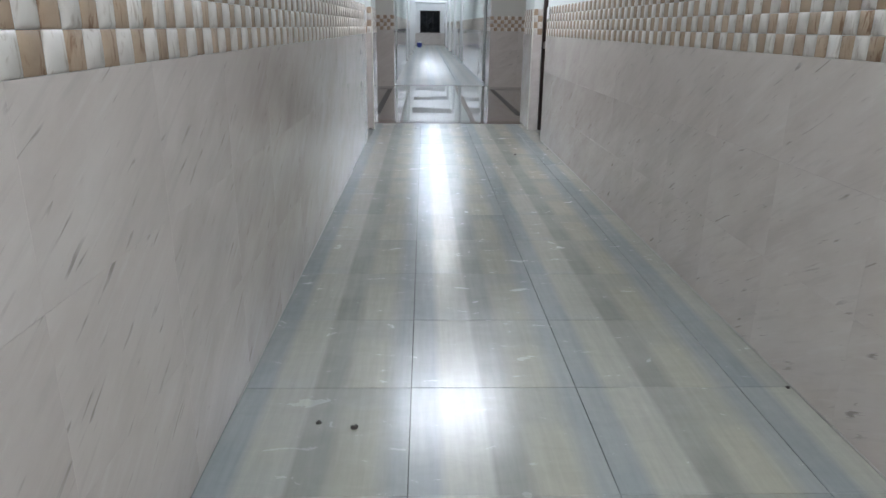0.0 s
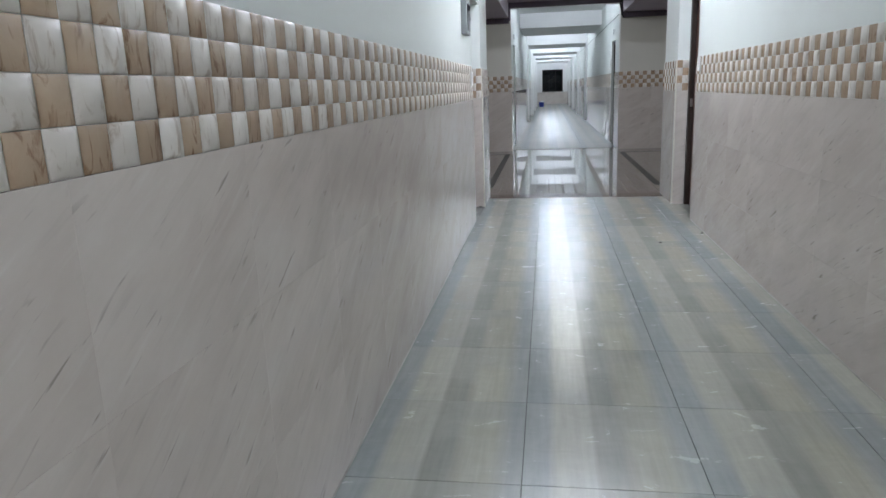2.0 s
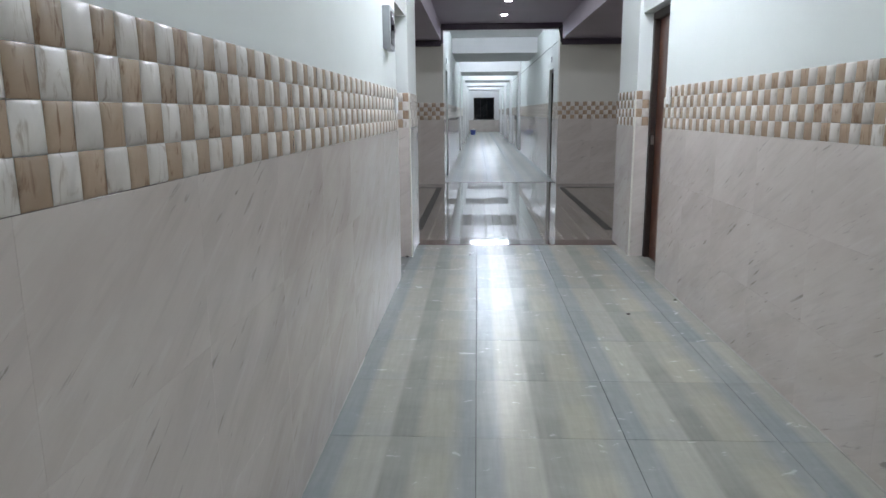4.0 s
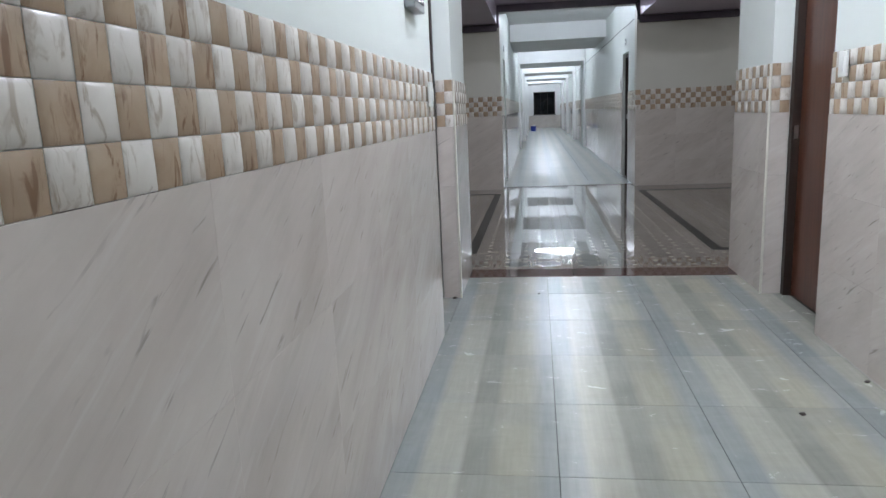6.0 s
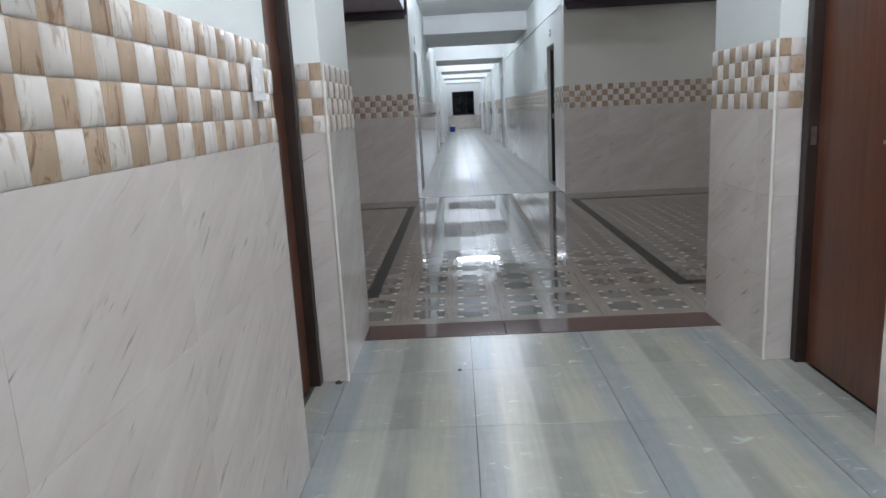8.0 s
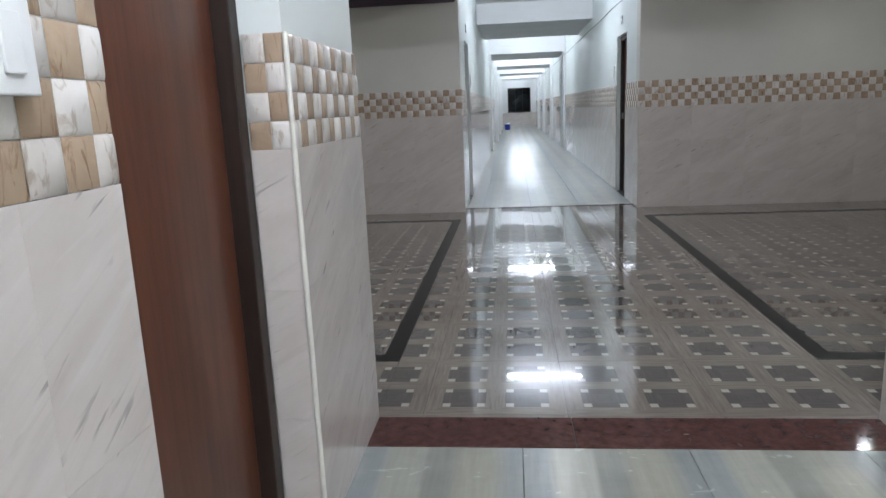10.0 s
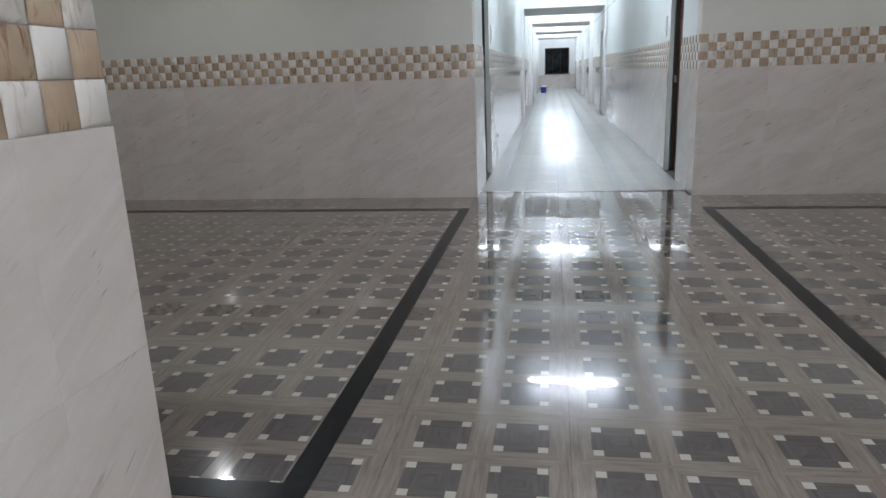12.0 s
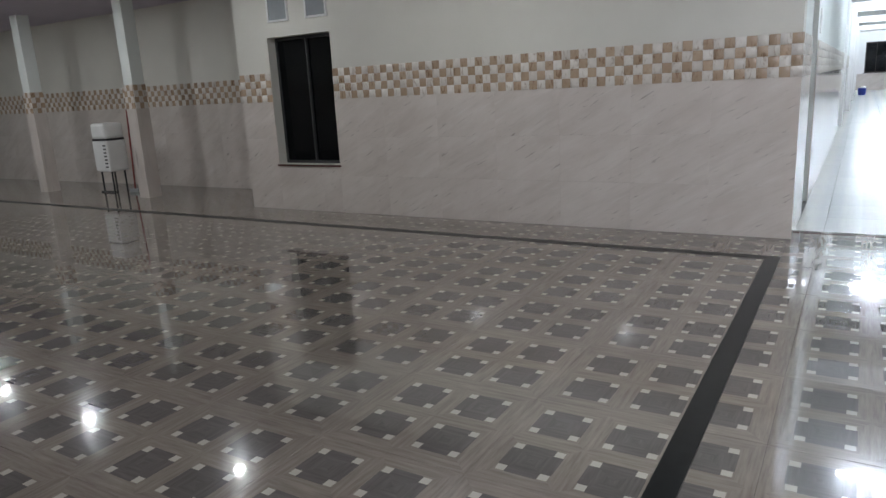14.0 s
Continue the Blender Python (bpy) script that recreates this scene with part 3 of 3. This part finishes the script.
# water cooler in the alcove
wc = empty("water_filter", "white upright water filter on thin dark legs", "water filter", at=(-9.42, 6.36, 0))
part("tank", boxes((-0.17, 0.17, -0.15, 0.15, 0.30, 0.74), bevel=0.03), M_PLASTIC, wc)
part("lid", boxes((-0.165, 0.165, -0.145, 0.145, 0.76, 0.98), bevel=0.04), M_PLASTIC, wc, "white top container")
part("band", boxes((-0.16, 0.16, -0.14, 0.14, 0.735, 0.765)), M_CABLE, wc, "dark seam")
for k in range(7):
    part("slot", boxes((0.08, 0.14, -0.154, -0.149, 0.36 + k * 0.05, 0.38 + k * 0.05)), M_CABLE, wc, "dark slot")
for sx in (-0.12, 0.12):
    for sy in (-0.1, 0.1):
        part("leg", rods(((sx, sy, 0), (sx, sy, 0.31), 0.012)), M_CABLE, wc)
part("foot_bar", boxes((-0.16, 0.16, -0.13, -0.09, 0.001, 0.02)), M_CABLE, wc)
mp = empty("mop", "thin wooden mop pole leaning beside the filter", "mop", at=(-9.0, 6.38, 0))
part("pole", rods(((0, 0, 0.03), (-0.1, 0.12, 1.15), 0.012)), M_RED, mp)
part("head", boxes((-0.1, 0.1, -0.03, 0.05, 0, 0.05), bevel=0.01), M_GREYBOX, mp)

# crumbs of mortar and dirt lying on the corridor tiles
grit = random.Random(11)
for x, y, r in ((0.98, -2.36, 0.012), (1.37, -2.02, 0.012), (-0.06, -0.50, 0.010), (-0.63, -0.60, 0.016), (-0.30, -7.32, 0.009), (-0.18, -7.35, 0.012), (1.38, -7.10, 0.008)):
    bm = bmesh.new()
    bmesh.ops.create_icosphere(bm, subdivisions=2, radius=r)
    for v in bm.verts:
        v.co *= 1 + grit.uniform(-0.3, 0.3)
        v.co.z = max(v.co.z * 0.5, -r * 0.35)
    low = min(v.co.z for v in bm.verts)
    bmesh.ops.translate(bm, vec=(x, y, 0.0004 - low), verts=bm.verts)
    tagged(part("crumb", bm, M_CRUMB), "small dark crumb of dirt lying on the floor tiles", "debris", "floor crumbs")

# grout fillets where the walls meet the floor
structure("trim_grout_west", boxes((XL, XL + 0.005, -7.2, -3.2, 0, 0.004), bevel=0.001), M_GROUT_W, "pale cement fillet along the wall foot", "trim")
structure("trim_grout_east", boxes((XR - 0.006, XR, -9.5, -1.4, 0, 0.005), bevel=0.002), M_GROUT_W, "grey cement fillet along the wall foot", "trim")
# light corner beads on the tiled edges
for nm, x, y in (("bead_1", PL, DOOR_L[1]), ("bead_2", PR, DOOR_R[1])):
    structure(nm, rods(((x, y, 0.001), (x, y, BAND), 0.008)), M_BEAD, "thin cream corner bead on the tiled edge", "trim")


# ---- wall tiles ----
def check_mesh(material, swell, tilt):
    """One embossed tile lying in its xy plane, swelling towards +z."""
    n, w, h = 4, CHK_W / 2 - 0.0006, CHK_H / 2 - 0.0006
    bm = bmesh.new()
    g = [[None] * (n + 1) for _ in range(n + 1)]
    for i in range(n + 1):
        for j in range(n + 1):
            a, b = 2 * i / n - 1, 2 * j / n - 1
            edge = abs(a) == 1 or abs(b) == 1
            z = 0.0 if edge else swell * (0.75 + 0.25 * math.cos(a * 2.2) * math.cos(b * 2.2)) + tilt * a - 0.4 * tilt * b
            k = 1.0 if edge else 1.62
            g[i][j] = bm.verts.new((max(-1, min(1, a * k)) * w, max(-1, min(1, b * k)) * h, z))
    for i in range(n):
        for j in range(n):
            bm.faces.new((g[i][j], g[i + 1][j], g[i + 1][j + 1], g[i][j + 1]))
    return mesh_of(bm, "check_tile", material, True)


CHECKS = [check_mesh(M_CREAM, 0.0052, 0.0012), check_mesh(M_BROWN, 0.0026, -0.0022)]


def check_band(wall, origin, along, normal, length, near, phase=0, limit=300, anchor=None):
    """Four rows of checks from origin along a unit vector, cut at the ends when a joint is fixed at anchor;
    those within near=(a, b) become pieces, the rest one mesh."""
    along, normal = Vector(along), Vector(normal)
    up = Vector((0, 0, 1))
    if along.cross(up).dot(normal) < 0:
        origin, along = Vector(origin) + along * length, -along
        near = (length - near[1], length - near[0])
        anchor = None if anchor is None else length - anchor
    basis = Matrix((along, up, normal)).transposed().to_4x4()
    if anchor is None:
        n = max(1, round(length / CHK_W))
        spans = [(i, i * length / n, (i + 1) * length / n) for i in range(n)]
    else:
        k0, k1 = math.floor(-anchor / CHK_W), math.ceil((length - anchor) / CHK_W)
        spans = [(k, max(0.0, anchor + k * CHK_W), min(length, anchor + (k + 1) * CHK_W)) for k in range(k0, k1)]
        spans = [q for q in spans if q[2] - q[1] > 0.008]
    rest = [([], []), ([], [])]
    made = 0
    for i, lo, hi in spans:
        mid = (lo + hi) / 2
        sx = Matrix.Diagonal(((hi - lo) / CHK_W, 1, 1, 1))
        for r in range(4):
            p = Vector(origin) + along * mid + up * ((r + 0.5) * CHK_H)
            m = Matrix.Translation(p) @ basis @ sx
            kind = (i + r + phase) % 2
            if near[0] <= mid <= near[1] and made < limit:
                ob = new("tile", CHECKS[kind])
                ob.parent = wall
                ob.matrix_basis = m
                made += 1
            else:
                vs, fs = rest[kind]
                k = len(vs)
                vs += [m @ v.co for v in CHECKS[kind].vertices]
                fs += [[k + j for j in f.vertices] for f in CHECKS[kind].polygons]
    for kind, (vs, fs) in enumerate(rest):
        if vs:
            me = bpy.data.meshes.new("check_rest")
            me.from_pydata(vs, [], fs)
            me.materials.append((M_CREAM, M_BROWN)[kind])
            for f in me.polygons:
                f.use_smooth = True
            ob = new("check_tiles", me)
            ob.parent = wall
            tagged(ob, kind="stuff")


PANELS = {}


def panel_mesh(w, h):
    key = (round(w, 4), round(h, 4))
    if key not in PANELS:
        bm = boxes((0.0002, w - 0.0002, 0.0002, h - 0.0002, -0.0085, 0.0))
        top = [e for e in bm.edges if all(abs(v.co.z) < 1e-6 for v in e.verts)]
        bmesh.ops.bevel(bm, geom=top, offset=0.0003, segments=1, affect="EDGES")
        PANELS[key] = mesh_of(bm, "panel", M_MARBLE)
    return PANELS[key]


def dado(wall, origin, along, normal, length, rows=3, top=DADO, width=0.6):
    along, normal = Vector(along), Vector(normal)
    up = Vector((0, 0, 1))
    if along.cross(up).dot(normal) < 0:
        origin, along = Vector(origin) + along * length, -along
    basis = Matrix((along, up, normal)).transposed().to_4x4()
    n = max(1, math.ceil(length / width - 0.05))
    for i in range(n):
        w = min(width, length - i * width) if i == n - 1 else width
        for r in range(rows):
            ob = new("panel", panel_mesh(w, top / rows))
            ob.parent = wall
            ob.matrix_basis = Matrix.Translation(Vector(origin) + along * (i * width) + up * (r * top / rows)) @ basis


def finish(wall, origin, along, normal, length, near=(0, 0), phase=0, rows=3, limit=300, anchor=None):
    dado(wall, origin, along, normal, length, rows)
    o = Vector(origin) - Vector(normal) * 0.003
    check_band(wall, o + Vector((0, 0, DADO)), along, normal, length, near, phase, limit, anchor)


X, Y = Vector((1, 0, 0)), Vector((0, 1, 0))
finish(W_NL, (XL, Y0, 0), Y, X, DOOR_L[0] - Y0, (6.0, 11.7), anchor=-6.589 - Y0)
finish(W_NR, (XR, Y0, 0), Y, -X, DOOR_R[0] - Y0, (6.0, 11.7), anchor=-4.12 - Y0)
finish(W_PL, (PL, DOOR_L[1], 0), Y, X, YH - DOOR_L[1], (0, 1))
finish(W_PR, (PR, DOOR_R[1], 0), Y, -X, YH - DOOR_R[1], (0, 1), 1)
finish(W_PL, (PL - 0.119, DOOR_L[1], 0), X, -Y, 0.119, (0, 1), 1)
finish(W_PR, (PR, DOOR_R[1], 0), X, -Y, 0.119, (0, 1))
finish(W_PL, (PL - 0.271, YH, 0), X, Y, 0.27, (0, 0))
finish(W_PR, (PR, YH, 0), X, Y, 0.27, (0, 0))
finish(W_HNL, (HL, YH, 0), X, Y, PL - 0.271 - HL)
finish(W_HNR, (PR + 0.27, YH, 0), X, Y, HR - PR - 0.27)
finish(W_HF, (WIN[1], YF, 0), X, -Y, FL - WIN[1], (0, 9), 0, 3)
finish(W_HF, (WE, YF, 0), X, -Y, WIN[0] - WE, (0, 1))
finish(W_HFR, (FR, YF, 0), X, -Y, HR - FR, (0, 4))
finish(W_ALC, (HL, ALC, 0), X, -Y, WE - HL)
finish(W_ALC, (WE, YF, 0), Y, -X, ALC - YF)
for wall, x, nrm in ((W_FL, FL, X), (W_FR, FR, -X)):
    y = YF
    for a, b in FDOORS + [(YE, YE)]:
        if a - y > 0.2:
            finish(wall, (x, y, 0), Y, nrm, a - y, (0, 0.9) if y < 7 else (0, 0))
        y = b
dado(W_END, (FL, YE - 0.002, 0), X, -Y, FR - FL, 2, EWZ[0] - 0.04)
# panels under the hall window
dado(W_HF, (WIN[0], YF, 0), X, -Y, WIN[1] - WIN[0], 1, WIN[2] - 0.024)


# ---- floor tiles ----
def tile_mesh(name, x0, x1, y0, y1, material):
    g = 0.0006 if name == "hall_tile" else 0.0011
    bm = boxes((x0 + g, x1 - g, y0 + g, y1 - g, -0.009, 0.0))
    top = [e for e in bm.edges if all(abs(v.co.z) < 1e-6 for v in e.verts)]
    bmesh.ops.bevel(bm, geom=top, offset=g, segments=1, affect="EDGES")
    return mesh_of(bm, name, material)


FLOORS = {}
rnd = random.Random(4)


def lay(floor, x0, x1, y0, y1, ox, oy, material, name, limit=300, keep=None):
    """Tiles of 0.6 m on the grid through (ox, oy), cut to the rectangle; the kept ones are pieces, the rest one mesh."""
    rest_v, rest_f, made = [], [], 0
    i0, i1 = math.floor((x0 - ox) / TILE + 1e-6), math.ceil((x1 - ox) / TILE - 1e-6)
    j0, j1 = math.floor((y0 - oy) / TILE + 1e-6), math.ceil((y1 - oy) / TILE - 1e-6)
    for j in range(j0, j1):
        for i in range(i0, i1):
            gx, gy = ox + i * TILE, oy + j * TILE
            a, b = max(x0 - gx, 0), min(x1 - gx, TILE)
            c, d = max(y0 - gy, 0), min(y1 - gy, TILE)
            if b - a < 0.004 or d - c < 0.004:
                continue
            key = (name, round(a, 3), round(b, 3), round(c, 3), round(d, 3))
            if key not in FLOORS:
                FLOORS[key] = tile_mesh(name, a, b, c, d, material)
            me = FLOORS[key]
            inside = keep is None or keep[0] < gx < keep[1]
            if inside and made < limit:
                ob = new("tile", me)
                ob.parent = floor
                ob.location = (gx, gy, 0)
                if material is M_HALL:
                    ob.rotation_euler = (rnd.uniform(-0.0009, 0.0009), rnd.uniform(-0.0009, 0.0009), 0)
                made += 1
            else:
                k = len(rest_v)
                rest_v += [v.co + Vector((gx - ox, gy - oy, 0)) for v in me.vertices]
                rest_f += [[k + q for q in f.vertices] for f in me.polygons]
    if rest_v:
        me = bpy.data.meshes.new(name + "_rest")
        me.from_pydata(rest_v, [], rest_f)
        me.materials.append(material)
        ob = new("floor_tiles", me)
        ob.parent = floor
        ob.location = (ox, oy, 0)
        tagged(ob, kind="stuff")


lay(FLOOR_N, XL - 0.14, XR + 0.14, Y0, 0.0, 0.0, -0.49, M_TILE, "corridor_tile")
lay(FLOOR_H, BL, BR, YH, YS, 0.19, 0.881, M_HALL, "hall_tile")
lay(FLOOR_H, HL, BL - BW, BN + BW, BF - BW, -0.64, 0.881, M_HALL, "hall_tile", 170, (-8.5, 9))
lay(FLOOR_H, BR + BW, HR, BN + BW, BF - BW, 0.19, 0.881, M_HALL, "hall_tile", 30)
lay(FLOOR_H, HL, BL, YH, BN, 0.19, 0.881, M_HALL, "hall_tile", 40, (-5, 9))
lay(FLOOR_H, BR, HR, YH, BN, 0.19, 0.881, M_HALL, "hall_tile", 20)
lay(FLOOR_H, HL, BL, BF, YF + 0.01, 0.19, 0.881, M_HALL, "hall_tile", 40, (-7, 9))
lay(FLOOR_H, BR, HR, BF, YF + 0.01, 0.19, 0.881, M_HALL, "hall_tile", 20)
lay(FLOOR_H, HL, WE, YF + 0.011, ALC, 0.19, 0.881, M_HALL, "hall_tile", 0)
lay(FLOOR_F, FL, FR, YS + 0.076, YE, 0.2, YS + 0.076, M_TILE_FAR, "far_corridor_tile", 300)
